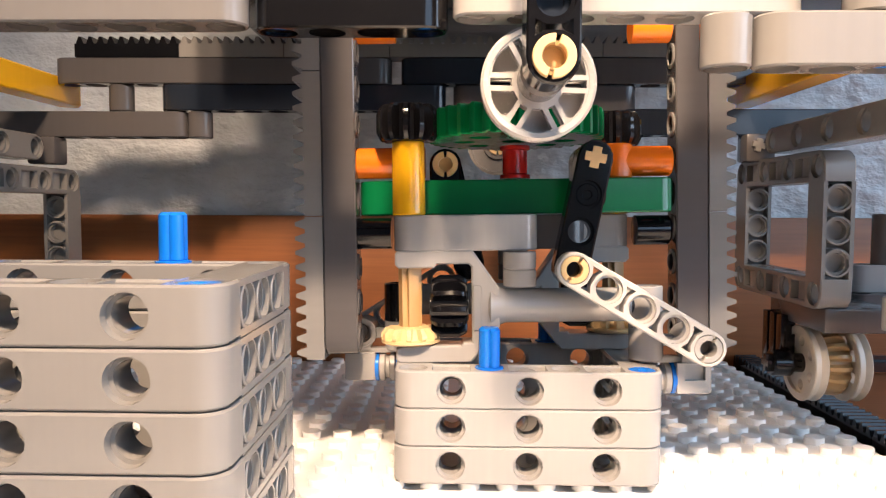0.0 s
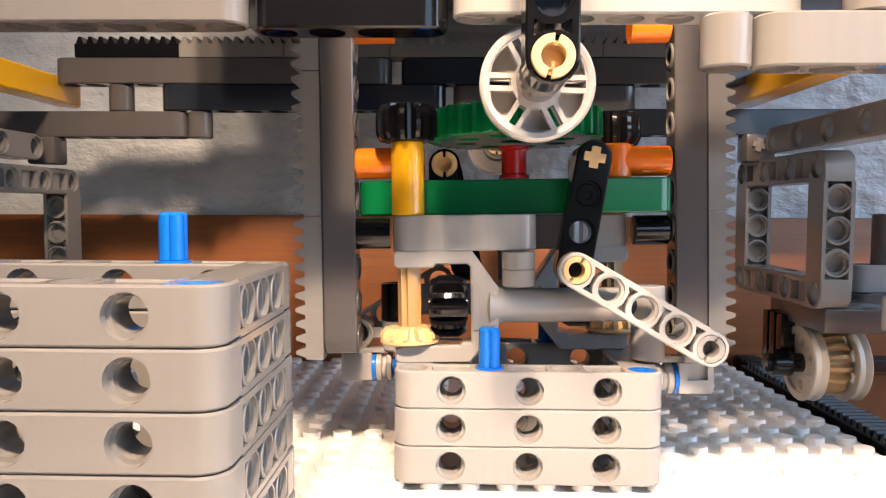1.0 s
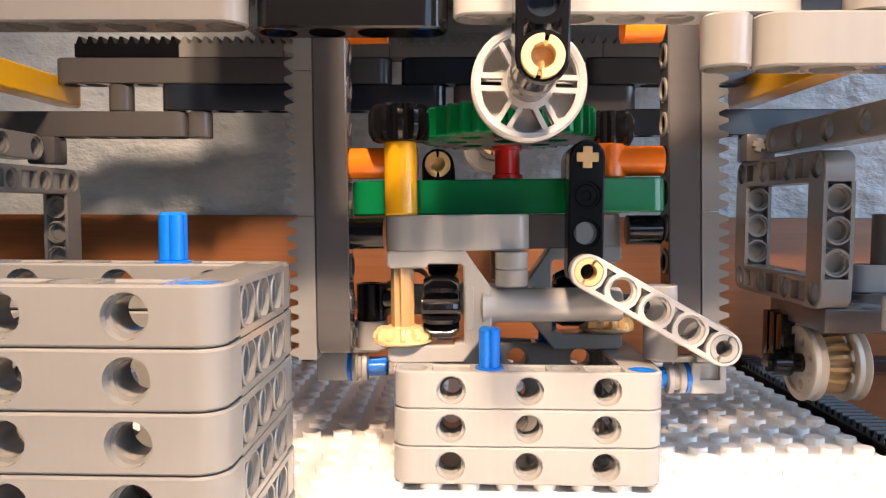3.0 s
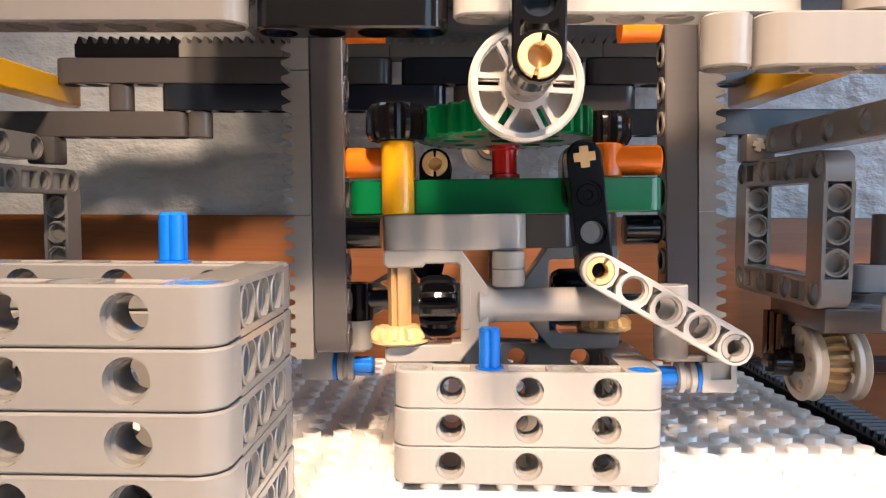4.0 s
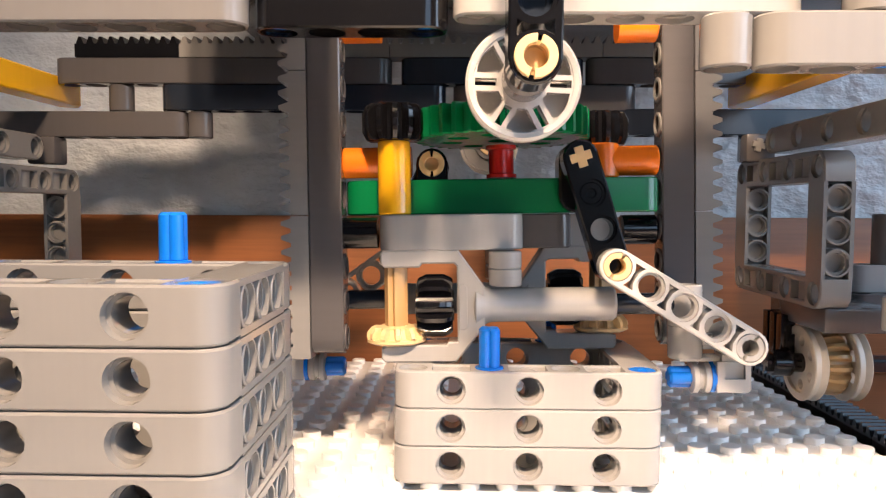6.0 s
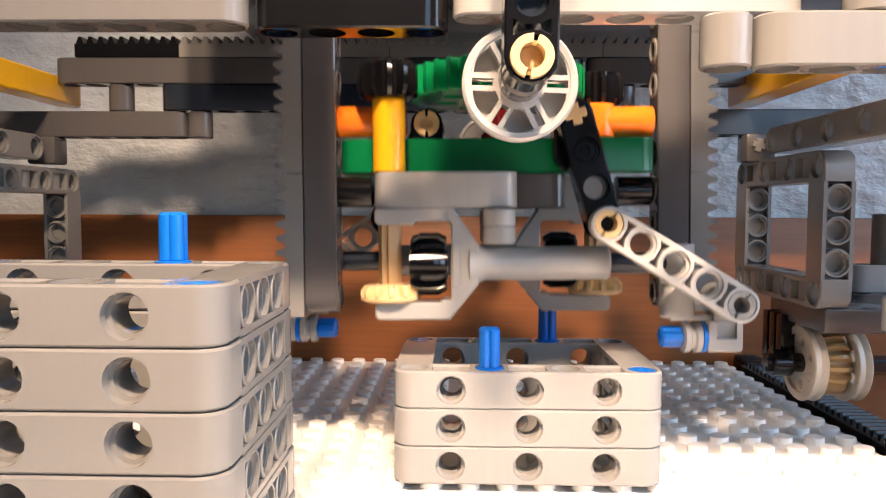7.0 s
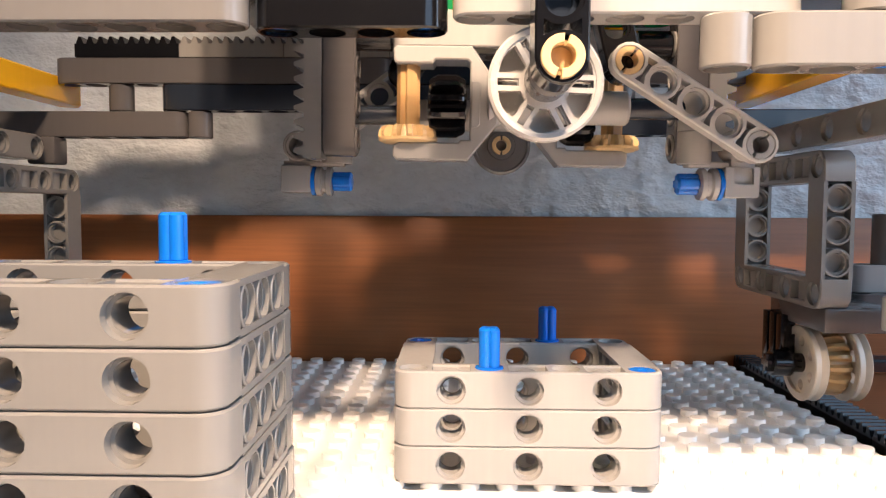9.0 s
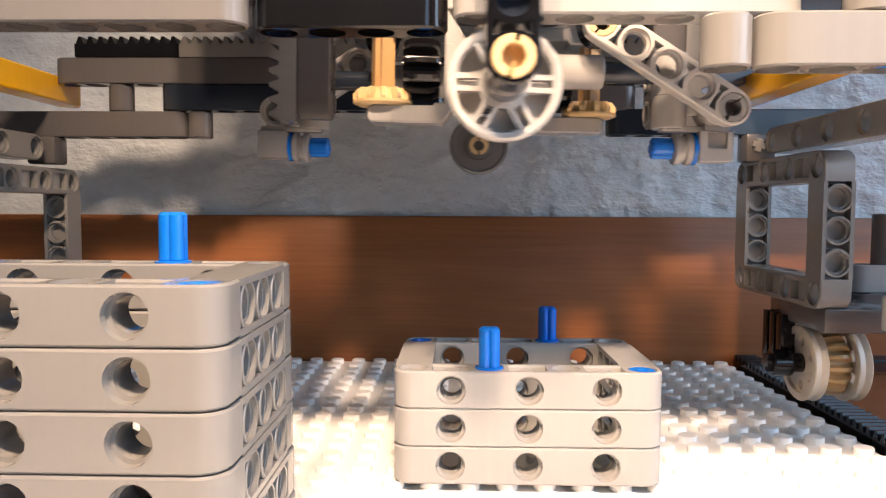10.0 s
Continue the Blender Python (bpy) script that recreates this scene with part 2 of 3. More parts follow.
def pin_ring_mesh(r_out=2.95, r_in=1.6, length=1.0, slot=math.pi / 2):
    """The open end of a pin: a ring with two slots."""
    bm = bmesh.new()
    for a0, a1 in ((slot + 0.13, slot + math.pi - 0.13), (slot + math.pi + 0.13, slot + 2 * math.pi - 0.13)):
        ang = [a0 + (a1 - a0) * i / 14 for i in range(15)]
        lp = [(r_out * math.cos(a), r_out * math.sin(a)) for a in ang] + [(r_in * math.cos(a), r_in * math.sin(a)) for a in reversed(ang)]
        plate(bm, lp, length, bevel=0.12)
    turn(bm, [(r_in, -length / 2 + 0.2), (r_in, -length / 2 - 1.3), (0.02, -length / 2 - 1.3)], 20, caps=False)
    return bm


# ---- structure ----
def setting(name, bm, mat, label, at=None):
    return tagged(emit(bm, name, mat, None, "", at), label, kind="structure")


WALL_Y = 132.0
wall = setting("wall_north", block(bmesh.new(), -1500, 1500, WALL_Y, WALL_Y + 60, -800, 1800, 0), PLASTER, "white rough-plastered wall behind the machine")
skirting = setting("baseboard", block(bmesh.new(), -900, 900, WALL_Y - 3.6, WALL_Y - 0.2, -3.2, 55.9, 0.8), WOOD, "brown varnished wooden board along the wall")
table = setting("floor", block(bmesh.new(), -900, 900, -700, WALL_Y, -40, -3.2, 0), WOOD, "brown wooden tabletop under the machine")

# the room, with a window in its east wall and one in its south wall
PAINT = plastic("wall_paint", (0.14, 0.135, 0.13), 0.8)
for name, box in (("wall_west", (-1560, -1500, -1700, 192, -800, 1800)), ("wall_south_a", (-1500, 420, -1760, -1700, -800, 1800)), ("wall_south_b", (1350, 1500, -1760, -1700, -800, 1800)), ("wall_south_c", (420, 1350, -1760, -1700, -800, 250)), ("wall_south_d", (420, 1350, -1760, -1700, 1200, 1800)),
                  ("wall_east_a", (1500, 1560, -1700, -1400, -800, 1800)), ("wall_east_b", (1500, 1560, -100, 192, -800, 1800)), ("wall_east_c", (1500, 1560, -1400, -100, -800, 50)), ("wall_east_d", (1500, 1560, -1400, -100, 1250, 1800)),
                  ("ceiling", (-1560, 1560, -1760, 192, 1800, 1860)), ("ground", (-1560, 1560, -1760, 192, -860, -800))):
    setting(name, block(bmesh.new(), *box, 0), WOOD if name == "ground" else PAINT, "plain painted wall of the room" if "wall" in name else "plain " + name + " of the room")

base = thing("baseplate", "white studded plastic building plate on the table", "baseplate", mm(0, 0, -3.2))
BASE_X, BASE_Y = (-27, 12), (-20, 16)
plate_bm = block(bmesh.new(), BASE_X[0] * 8, BASE_X[1] * 8 - 8, BASE_Y[0] * 8, BASE_Y[1] * 8, 0, 3.2, 0.2)
emit(plate_bm, "sheet", WHITE, base)


def stud_shape(bm, x, y):
    rings = [[bm.verts.new((*p, z)) for p in circle(x, y, r, 14)] for r, z in ((2.4, 3.2), (2.4, 4.75), (2.25, 4.95))]
    for a, b in zip(rings, rings[1:]):
        strip(bm, a, b)
    bm.faces.new(rings[-1])
    return bm


# the studs beside and behind the low stack stand singly, the rest are joined
NEAR_X, NEAR_Y = range(-8, 11), range(0, 15)
one_stud, rest = None, bmesh.new()
for ix in range(BASE_X[0], BASE_X[1] - 1):
    for iy in range(BASE_Y[0], BASE_Y[1]):
        if ix not in NEAR_X or iy not in NEAR_Y:
            stud_shape(rest, ix * 8 + 4, iy * 8 + 4)
        elif one_stud is None:
            one_stud = emit(stud_shape(bmesh.new(), 0, 0), "stud", WHITE, base, "", mm(ix * 8 + 4, iy * 8 + 4, 0))
        else:
            place("stud", one_stud.data, base, "", mm(ix * 8 + 4, iy * 8 + 4, 0))
tagged(emit(rest, "far_studs", WHITE, base, "rows of round white studs"), kind="stuff")


# ---- stacked frames ----
def long_side_mesh():
    """One long wall of a frame: upright holes in solid blocks, and between them cross tubes in shallow pockets behind thin skins."""
    bm = bmesh.new()
    square = [(-4, -3.9), (4, -3.9), (4, 3.9), (-4, 3.9)]
    rim = [(-4, -3.55), (4, -3.55), (4, 3.55), (-4, 3.55)]
    flat = [(-4, -3.95), (4, -3.95), (4, 3.95), (-4, 3.95)]
    flat_rim = [(-4, -3.6), (4, -3.6), (4, 3.6), (-4, 3.6)]
    arc = [(math.pi + math.pi / 2 * i / 6) for i in range(7)]
    corner = [(4, -3.95), (4, 3.95), (-3.95, 3.95)] + [(3.95 * math.cos(a), 3.95 * math.sin(a)) for a in arc]
    corner_rim = [(4, -3.6), (4, 3.95), (-3.6, 3.95)] + [(3.6 * math.cos(a), 3.6 * math.sin(a)) for a in arc]
    for x in (-16, 0, 16):
        for y, depth in ((-19.15, 1.6), (-12.85, 1.6)):
            plate(bm, square, depth, [(0, 0)], at=local(x, y, 3.9, 90), inner=rim, bevel=0.35, bore=False, wide=3.05)
        tube = [(3.05, 2.35), (3.45, 2.35), (3.45, -2.35), (3.05, -2.35), (2.42, -2.35), (2.42, 2.35), (3.05, 2.35)]
        known = set(bm.verts)
        turn(bm, tube, 20, local(x, -16, 3.9, 90), caps=False)
        bmesh.ops.remove_doubles(bm, verts=[v for v in bm.verts if v not in known], dist=0.001)
    for x in (-8, 8):
        plate(bm, flat, 7.8, [(0, 0)], at=local(x, -16, 3.9), inner=flat_rim, bevel=0.35)
    plate(bm, corner, 7.8, [(0, 0)], at=local(-24, -16, 3.9), inner=corner_rim, bevel=0.35)
    plate(bm, [(-x, y) for x, y in reversed(corner)], 7.8, [(0, 0)], at=local(24, -16, 3.9), inner=[(-x, y) for x, y in reversed(corner_rim)], bevel=0.35)
    bmesh.ops.recalc_face_normals(bm, faces=bm.faces)
    touching = [v for v in bm.verts if abs(v.co.z) < 0.02 and abs(abs(v.co.y + 16) - 3.6) < 0.02]
    touching += [v for v in bm.verts if abs(v.co.z - 3.9) < 0.02 and abs(abs(v.co.y + 16) - 2.35) < 0.02 and (v.co.x + 16) % 16 > 3.0 and (v.co.x + 16) % 16 < 3.1]
    bmesh.ops.remove_doubles(bm, verts=touching, dist=0.01)
    return bm


def short_side_mesh():
    """One short wall: two flanges and a web, which hold three tubes."""
    bm = bmesh.new()
    sill = [(20.05, 0), (27.95, 0), (27.95, 1.0), (25.0, 1.0), (25.0, 6.8), (27.95, 6.8), (27.95, 7.8), (20.05, 7.8), (20.05, 6.8), (23.0, 6.8), (23.0, 1.0), (20.05, 1.0)]
    return plate(bm, sill, 24.2, bevel=0.0, at=local(rx=90))


def frame_master():
    ob = thing("frame", "light grey plastic frame", "frame", Matrix())
    long_side = emit(long_side_mesh(), "long_side", LIGHT, ob, outward=False)
    short_side = emit(short_side_mesh(), "short_side", LIGHT, ob)
    place("long_side", long_side.data, ob, "", pose(0, 0, 0, 0, 0, 180))
    other = place("short_side", short_side.data, ob, "", pose(0, 0, 0, 0, 0, 180))
    tube = emit(plate(bmesh.new(), circle(0, 0, 3.6, 24), 7.8, [(0, 0)], bevel=0.15), "tube", LIGHT, short_side, "", mm(24, -8, 3.9, 0, 90))
    for side_of in (short_side, other):
        for y in (-8, 0, 8):
            if (side_of, y) != (short_side, -8):
                place("tube", tube.data, side_of, "", mm(24, y, 3.9, 0, 90))
    return ob


FIRST_FRAME = frame_master()
FIRST_USED = []


def frame_thing(at, label, group):
    if not FIRST_USED:
        FIRST_USED.append(1)
        ob = FIRST_FRAME
        ob.matrix_basis = at
    else:
        ob = copy_thing(FIRST_FRAME, at)
    return tagged(ob, label, "frame", group)


STUD, LOW = 1.75, 2.0
# darker copies of the frame walls: their shade is put into the colour
SHADED_SIDES = {}
for side_part in FIRST_FRAME.children_recursive:
    if side_part.data.name in SHADED_SIDES:
        continue
    grey = side_part.data.copy()
    grey.materials[0] = GREY_AND_SHADE
    SHADED_SIDES[side_part.data.name] = grey


def in_shade_tone(ob):
    for wall_part in ob.children_recursive:
        wall_part.data = SHADED_SIDES[wall_part.data.name]


for i in range(3):
    frame_thing(mm(0.1, 20, LOW + 7.92 * i, 0, 0, 0.15 * (i - 1)), "light grey plastic frame with pin holes, stacked flat" + (" on the studs" if i == 0 else ""), "frames of the low stack")
for i in range(6):
    tall = frame_thing(mm(-71.42 + 0.13 * (5 - i), -39.8, STUD + 0.15 + 8 * i, 0, 0, 0.1 * (i % 3 - 1)), "light grey plastic frame in a shaded tone, with pin holes, in the tall stack", "frames of the tall stack")
    in_shade_tone(tall)


def stub_pin(x, y, z, label):
    """A short cross-shaped blue pin standing in a hole."""
    p = thing("axle_pin", label, "pin", mm(x, y, z))
    bm = plate(bmesh.new(), cross_outline(2.4, 1.2, True), 8.6, bevel=0.5, at=local(0, 0, 4.3, 0, 0, 45))
    emit(bm, "shaft", BLUE, p)
    emit(turn(bmesh.new(), [(2.9, -0.5), (3.0, 0.0), (3.0, 0.25), (2.4, 0.4)]), "collar", BLUE, p)


def flush_pin(x, y, z, label):
    ob = emit(turn(bmesh.new(), [(2.4, -6), (2.4, -1), (2.95, -0.9), (2.95, -0.35), (2.6, -0.1), (1.0, -0.1), (0.9, -0.6)]), "pin", BLUE, None, "", mm(x, y, z))
    tagged(ob, label, "pin")


TOP3, TOP6 = LOW + 7.92 * 2 + 7.8, STUD + 0.15 + 8 * 5 + 7.8
stub_pin(-7.9, 4, TOP3, "blue cross-shaped axle pin standing in the low stack")
stub_pin(8.1, 36, TOP3, "blue cross-shaped axle pin standing in the low stack")
flush_pin(24.1, 4, TOP3, "blue pin sunk in a frame corner")
flush_pin(-23.9, 36, TOP3, "blue pin sunk in a frame corner")
stub_pin(-63.4, -23.8, TOP6, "blue cross-shaped axle pin standing in the tall stack")
stub_pin(-79.4, -55.8, TOP6, "blue cross-shaped axle pin standing in the tall stack")
flush_pin(-47.4, -55.8, TOP6, "blue pin sunk in a frame corner")
flush_pin(-95.4, -23.8, TOP6, "blue pin sunk in a frame corner")


# ---- the fixed machine frame ----
def beam_thing(n, mat, label, at, group="", w=7.5):
    ob = emit(beam_mesh(n, w), "plastic_bar", mat, None, "", at)
    return tagged(ob, label, "perforated bar", group)


RAIL_Y = 78.0
# back rails, holes upright
beam_thing(13, DARK, "dark grey plastic beam of the back rail", mm(-134.9, RAIL_Y, 100.4), "back rails")
beam_thing(7, SLATE, "dark slate plastic beam of the back rail", mm(-28.6, RAIL_Y, 100.4), "back rails")
beam_thing(7, DARK, "dark grey plastic beam of the back rail", mm(27.6, RAIL_Y, 100.4), "back rails")
beam_thing(11, SLATE, "dark slate plastic beam under the back rail", mm(-102.3, RAIL_Y, 92.4), "back rails")
beam_thing(7, DARK, "dark grey plastic beam under the back rail", mm(-12.6, RAIL_Y, 92.2), "back rails")
beam_thing(9, DARK, "dark grey plastic beam, lowest of the back rail", mm(-166.0, RAIL_Y, 84.2), "back rails")
beam_thing(13, SLATE, "slate grey plastic beam, lowest of the back rail", mm(34.0, RAIL_Y, 85.2), "back rails")
for x, z, label in ((-119.0, 92.3, "dark grey round spacer between two beams"), (-94.6, 84.2, "dark grey round spacer under a beam")):
    ob = emit(turn(bmesh.new(), [(3.4, -4), (3.7, -3.7), (3.7, 3.7), (3.4, 4)]), "spacer", DARK, None, "", mm(x, RAIL_Y, z))
    tagged(ob, label, "spacer", "round spacers")


def rack_thing(x, mat, label):
    ob = emit(rack_mesh(10, 31.8, 7.8, 4.0, 2.1), "gear_rack", mat, None, "", mm(x, RAIL_Y, 104.4))
    return tagged(ob, label, "gear rack", "racks on the back rail")


for i in range(6):
    rack_thing(-131.5 + 32 * i, BLACK if i == 0 else GREY_AND_SHADE, "black toothed gear rack on the back rail" if i == 0 else "grey toothed gear rack on the back rail")

# front top beams
# this beam lies in shade, which is put into its mid grey colour
beam_thing(13, MID, "plastic beam with holes in a grey darkened for shade, over the tall stack", mm(-147.9, -30, 91.8), "front top beams")
beam_thing(4, BLACK, "glossy black plastic beam with blue pins in its end holes", mm(-44.2, -26.5, 91.7), "front top beams")
for x in (-44.2, -20.2):
    ob = emit(turn(bmesh.new(), [(1.2, 0.6), (1.3, 0), (2.2, 0), (2.38, 0.2), (2.38, 5)]), "pin", BLUE, None, "", mm(x, -26.5, 88.9))
    tagged(ob, "blue pin in the black beam", "pin", "pins in the black beam")
beam_thing(7, LIGHT, "light grey plastic beam with holes, above the wheel", mm(-11.9, -27.5, 93.6), "front top beams")
beam_thing(1, ASH, "light grey one-hole plastic beam piece", mm(25.2, -36.2, 84.0), "front top beams")
beam_thing(8, ASH, "light grey plastic beam with rounded end and a blue pin", mm(33.0, -36.2, 84.0), "front top beams")
beam_thing(5, ASH, "light grey plastic beam end above the lower one", mm(46.2, -36.2, 92.0), "front top beams")

# unseen rows added above to block lamplight; extents set by the shadows they cast
for n, x, y, first, rows in ((14, -141.0, -30, 99.8, 5), (11, -21.0, -24, 101.8, 2), (8, 34.0, -30, 100.2, 7)):
    for i in range(rows):
        beam_thing(n, LIGHT, "unseen light grey plastic beam added over the front top beams to block lamplight", mm(x, y, first + 8 * i), "front top beams")

ob = emit(turn(bmesh.new(), [(1.2, 0.6), (1.3, 0), (2.2, 0), (2.38, 0.2), (2.38, 5)]), "pin", BLUE, None, "", mm(49.0, -36.2, 80.7))
tagged(ob, "blue pin in the light grey beam", "pin")

# yellow beams along the sides
for x, label in ((-141.4, "yellow plastic beam running along the machine's side"), (74.8, "yellow plastic beam running along the machine's side")):
    ob = emit(plate(bmesh.new(), stadium(15, 7.5), 7.8, bevel=0.4), "plastic_bar", YELLOW, None, "", mm(x, -24, 95.2, 0, 0, 90))
    tagged(ob, label, "perforated bar", "yellow side beams")


# ---- side carriages ----
ON_EDGE = Matrix(((0, 0, 1, 0), (1, 0, 0, 0), (0, 1, 0, 0), (0, 0, 0, 1)))
for x, z in ((74.8, 54.0), (-146.4, 50.8)):
    # the lamp misses these frames, so the darker walls carry that shade
    in_shade_tone(frame_thing(mm(x, 61, z) @ ON_EDGE, "light grey plastic frame in a shaded tone, with pin holes, standing on edge", "frames on edge"))
for x, z in ((78.8, 78.8), (-142.4, 76.4)):
    ob = emit(plate(bmesh.new(), stadium(11, 7.5), 7.6, [(i * 16, 0) for i in range(6)]), "plastic_bar", GREY_AND_SHADE, None, "", mm(x, -15, z) @ pose(0, 0, 0, 0, 0, 90) @ pose(0, 0, 0, 90))
    tagged(ob, "grey plastic beam along the side carriage", "perforated bar", "side carriage beams")
    hub = thing("axle_hub", "dark grey axle hub with a cross-shaped axle end", "hub", mm(x + (-3.7 if x > 0 else 1.0), 71.5, z - (1.4 if x > 0 else 0.3)), "axle hubs")
    emit(block(bmesh.new(), -4.4, 4.4, 0, 7.8, -4.2, 4.2, 0.9), "sleeve", DARK, hub)
    emit(axle_mesh(1.4, 2.0), "axle_end", GREY_AND_SHADE, hub, "grey cross axle end", mm(-0.9, -0.3, 0.7, 90, 15))


def wheel_disc(bm, r, w, at):
    """A grooved pulley wheel with six round openings."""
    outer = circle(0, 0, r, 40)
    cuts = [circle(r * 0.58 * math.cos(a), r * 0.58 * math.sin(a), r * 0.15, 14) for a in [i * math.pi / 3 for i in range(6)]]
    plate(bm, circle(0, 0, r * 0.88, 40), w * 0.5, [(0, 0)], cuts, bevel=0.0, at=at, bore=False)
    turn(bm, [(r * 0.80, -w / 2), (r - 0.2, -w / 2), (r, -w / 2 + 0.3), (r * 0.95, 0), (r, w / 2 - 0.3), (r - 0.2, w / 2), (r * 0.80, w / 2), (r * 0.80, -w / 2)], 40, at, caps=False)
    return bm


def drive(x):
    """Wheels and gear that carry the side frame along the floor rack."""
    d = thing("drive_unit", "dark grey drive unit with two pulley wheels and a tan gear", "drive unit", mm(x, 50, 0), "drive units")
    emit(block(bmesh.new(), -6.2, 13, -16, 16, 28.2, 34.6, 0.8), "bracket", DARK, d)
    for sx, sy in ((16, 12), (-6.0, 4), (-6.0, 8.5), (-6.0, 13)):
        emit(block(bmesh.new(), sx - 2, sx + 2, sy, sy + 3.2, 14, 30, 0.3), "strut", BLACK, d)
    emit(turn(bmesh.new(), [(3.2, 0), (3.6, 0.4), (3.6, 5), (2.6, 5.4), (2.6, 9)]), "bush", BLACK, d, "black bush", mm(-12.5, 0, 17.6, 0, 90))
    emit(beam_mesh(5), "outrigger", DARK, d, "dark grey beam", mm(14, 6, 32.2))
    emit(beam_mesh(4), "outrigger", LIGHT, d, "light grey beam", mm(16, 10, 39.9))
    emit(axle_mesh(34), "axle", BLACK, d, "", mm(3, 0, 17.6, 0, 90))
    for wx in (-3.2, 8.0):
        emit(wheel_disc(bmesh.new(), 10.2, 3.6, None), "pulley_wheel", IVORY, d, "ivory-coloured grooved pulley wheel", mm(wx, 0, 17.6, 0, 90))
    emit(bevelled_gear(bmesh.new(), 16, 6.7, [(-3.3, 7.4), (-2.4, 8.3), (-1, 8.7), (1, 8.7), (2.4, 8.3), (3.3, 7.4)]), "gear", DARKTAN, d, "tan toothed gear", mm(2.6, 0, 17.6, 0, 90))


drive(82.8)
ob = emit(turn(bmesh.new(), [(3.3, -8), (3.7, -7.6), (3.7, 7.6), (3.3, 8)]), "spacer", MID, None, "", mm(106.0, 60, 50.0))
tagged(ob, "mid grey round spacer on the drive unit", "spacer")
beam_thing(3, PALE, "pale grey plastic beam end beside the drive unit", mm(86.6, 20, 35.4), "drive side bars")


def floor_rack(x, y):
    ob = emit(rack_mesh(10, 31.8, 7.8, 5.0, 2.2), "gear_rack", BLACK, None, "", mm(x, y, -3.2, 0, 0, 90))
    return tagged(ob, "black toothed gear rack lying beside the baseplate", "gear rack", "racks on the table")


for i in range(5):
    floor_rack(94.2, -28 + 32 * i)


def arm_cuts(n):
    """The small bow-tie openings between the holes of a thin beam."""
    cuts = []
    for i in range(n - 1):
        c = i * 8 + 4
        half = [(1.15, -2.6), (0.42, -1.1), (0.42, 1.1), (1.15, 2.6)]
        cuts.append([(c + x, y) for x, y in half] + [(c - x, y) for x, y in reversed(half)])
    return cuts


# ---- the hanging wheel in front ----
hanger = thing("carriage", "sliding carriage with a hanging spoked wheel and a back pulley", "carriage", mm(-1.7, -44, 79.8))
emit(plate(bmesh.new(), stadium(5, 7.5), 7.4, [(i * 8, 0) for i in range(5)], arm_cuts(5)), "hanging_beam", BLACK, hanger, "", mm(0, 0.7, 0) @ pose(0, 0, 0, 90) @ pose(0, 0, 0, 0, 0, 90))
emit(pin_ring_mesh(3.0, 1.7, 1.6, math.pi / 2 - 0.2), "pin_end", TAN, hanger, "tan slotted pin end", mm(0, -3.2, 0) @ pose(0, 0, 0, 90))
emit(turn(bmesh.new(), [(1.65, 12), (1.65, 0), (2.4, 0), (2.4, 20)]), "shaft", DARKTAN, hanger, "", mm(0, -2.4, 0) @ pose(0, 0, 0, -90))
emit(turn(bmesh.new(), [(3.5, 1), (3.5, 4.5), (2.9, 5), (2.9, 8), (3.6, 8.5), (3.6, 15)]), "bush", DARK, hanger, "grey bush", mm(0, 0, 0) @ pose(0, 0, 0, -90))
for i in (1, 2):
    emit(turn(bmesh.new(), [(1.6, 0.6), (1.7, 0), (2.38, 0), (2.38, 4), (0.2, 4)]), "pin", SLATE, hanger, "dark pin in the beam", mm(0, -0.4, 8 * i) @ pose(0, 0, 0, -90))


def spoked_wheel(r):
    bm = bmesh.new()
    slots, hollows = [], []
    for i in range(6):
        a = i * math.pi / 3 - 0.03
        c, d = math.cos(a), math.sin(a)
        slots.append([(r * (x * c - y * d), r * (x * d + y * c)) for x, y in ((0.46, -0.065), (0.83, -0.065), (0.83, 0.065), (0.46, 0.065))])
        c, d = math.cos(a + math.pi / 6), math.sin(a + math.pi / 6)
        hollows.append([(r * (x * c - y * d), r * (x * d + y * c)) for x, y in ((0.44, -0.08), (0.78, -0.27), (0.83, -0.14), (0.85, 0), (0.83, 0.14), (0.78, 0.27), (0.44, 0.08))])
    plate(bm, circle(0, 0, r * 0.93, 48), 2.0, [(0, 0)], slots + hollows, bevel=0.0, bore=False)
    plate(bm, circle(0, 0, r * 0.90, 48), 0.8, [(0, 0)], slots, bevel=0.0, bore=False, at=local(0, 0, -2.6))
    turn(bm, [(r * 0.86, -0.8), (r * 0.87, 1.3), (r - 0.45, 1.6), (r, 1.1), (r, -2.0), (r - 0.9, -3), (r - 0.9, -6), (r * 0.86, -6), (r * 0.86, -0.8)], 48, caps=False)
    return bm


emit(spoked_wheel(9.4), "rim", CHALK, hanger, "pale grey spoked rim", mm(0.0, 17, -0.3) @ pose(0, 0, 0, 90))

PULLEY = mm(-1.5, 114, -2.3)
# unseen block added over the rail; it keeps lamplight off the wall behind
emit(block(bmesh.new(), -80, 126, 78, 152, 36, 120, 1.0), "housing", DARK, hanger, "unseen dark grey block added on the carriage to shade the wall")
emit(block(bmesh.new(), -4, 4, -3, 84, 40, 48, 0.5), "carrier_arm", DARK, hanger)
emit(block(bmesh.new(), -4, 4, -3, 1, 27, 41, 0.5), "holder", BLACK, hanger)
emit(turn(bmesh.new(), [(8.6, 0), (8.6, 1.2), (7.8, 1.4), (7.4, 0.9), (4.2, 0.9), (4, 1.8), (2.9, 1.8), (2.8, 0.2)], 40), "pulley", MID, hanger, "grey round pulley", PULLEY @ pose(0, 0, 0, 90))
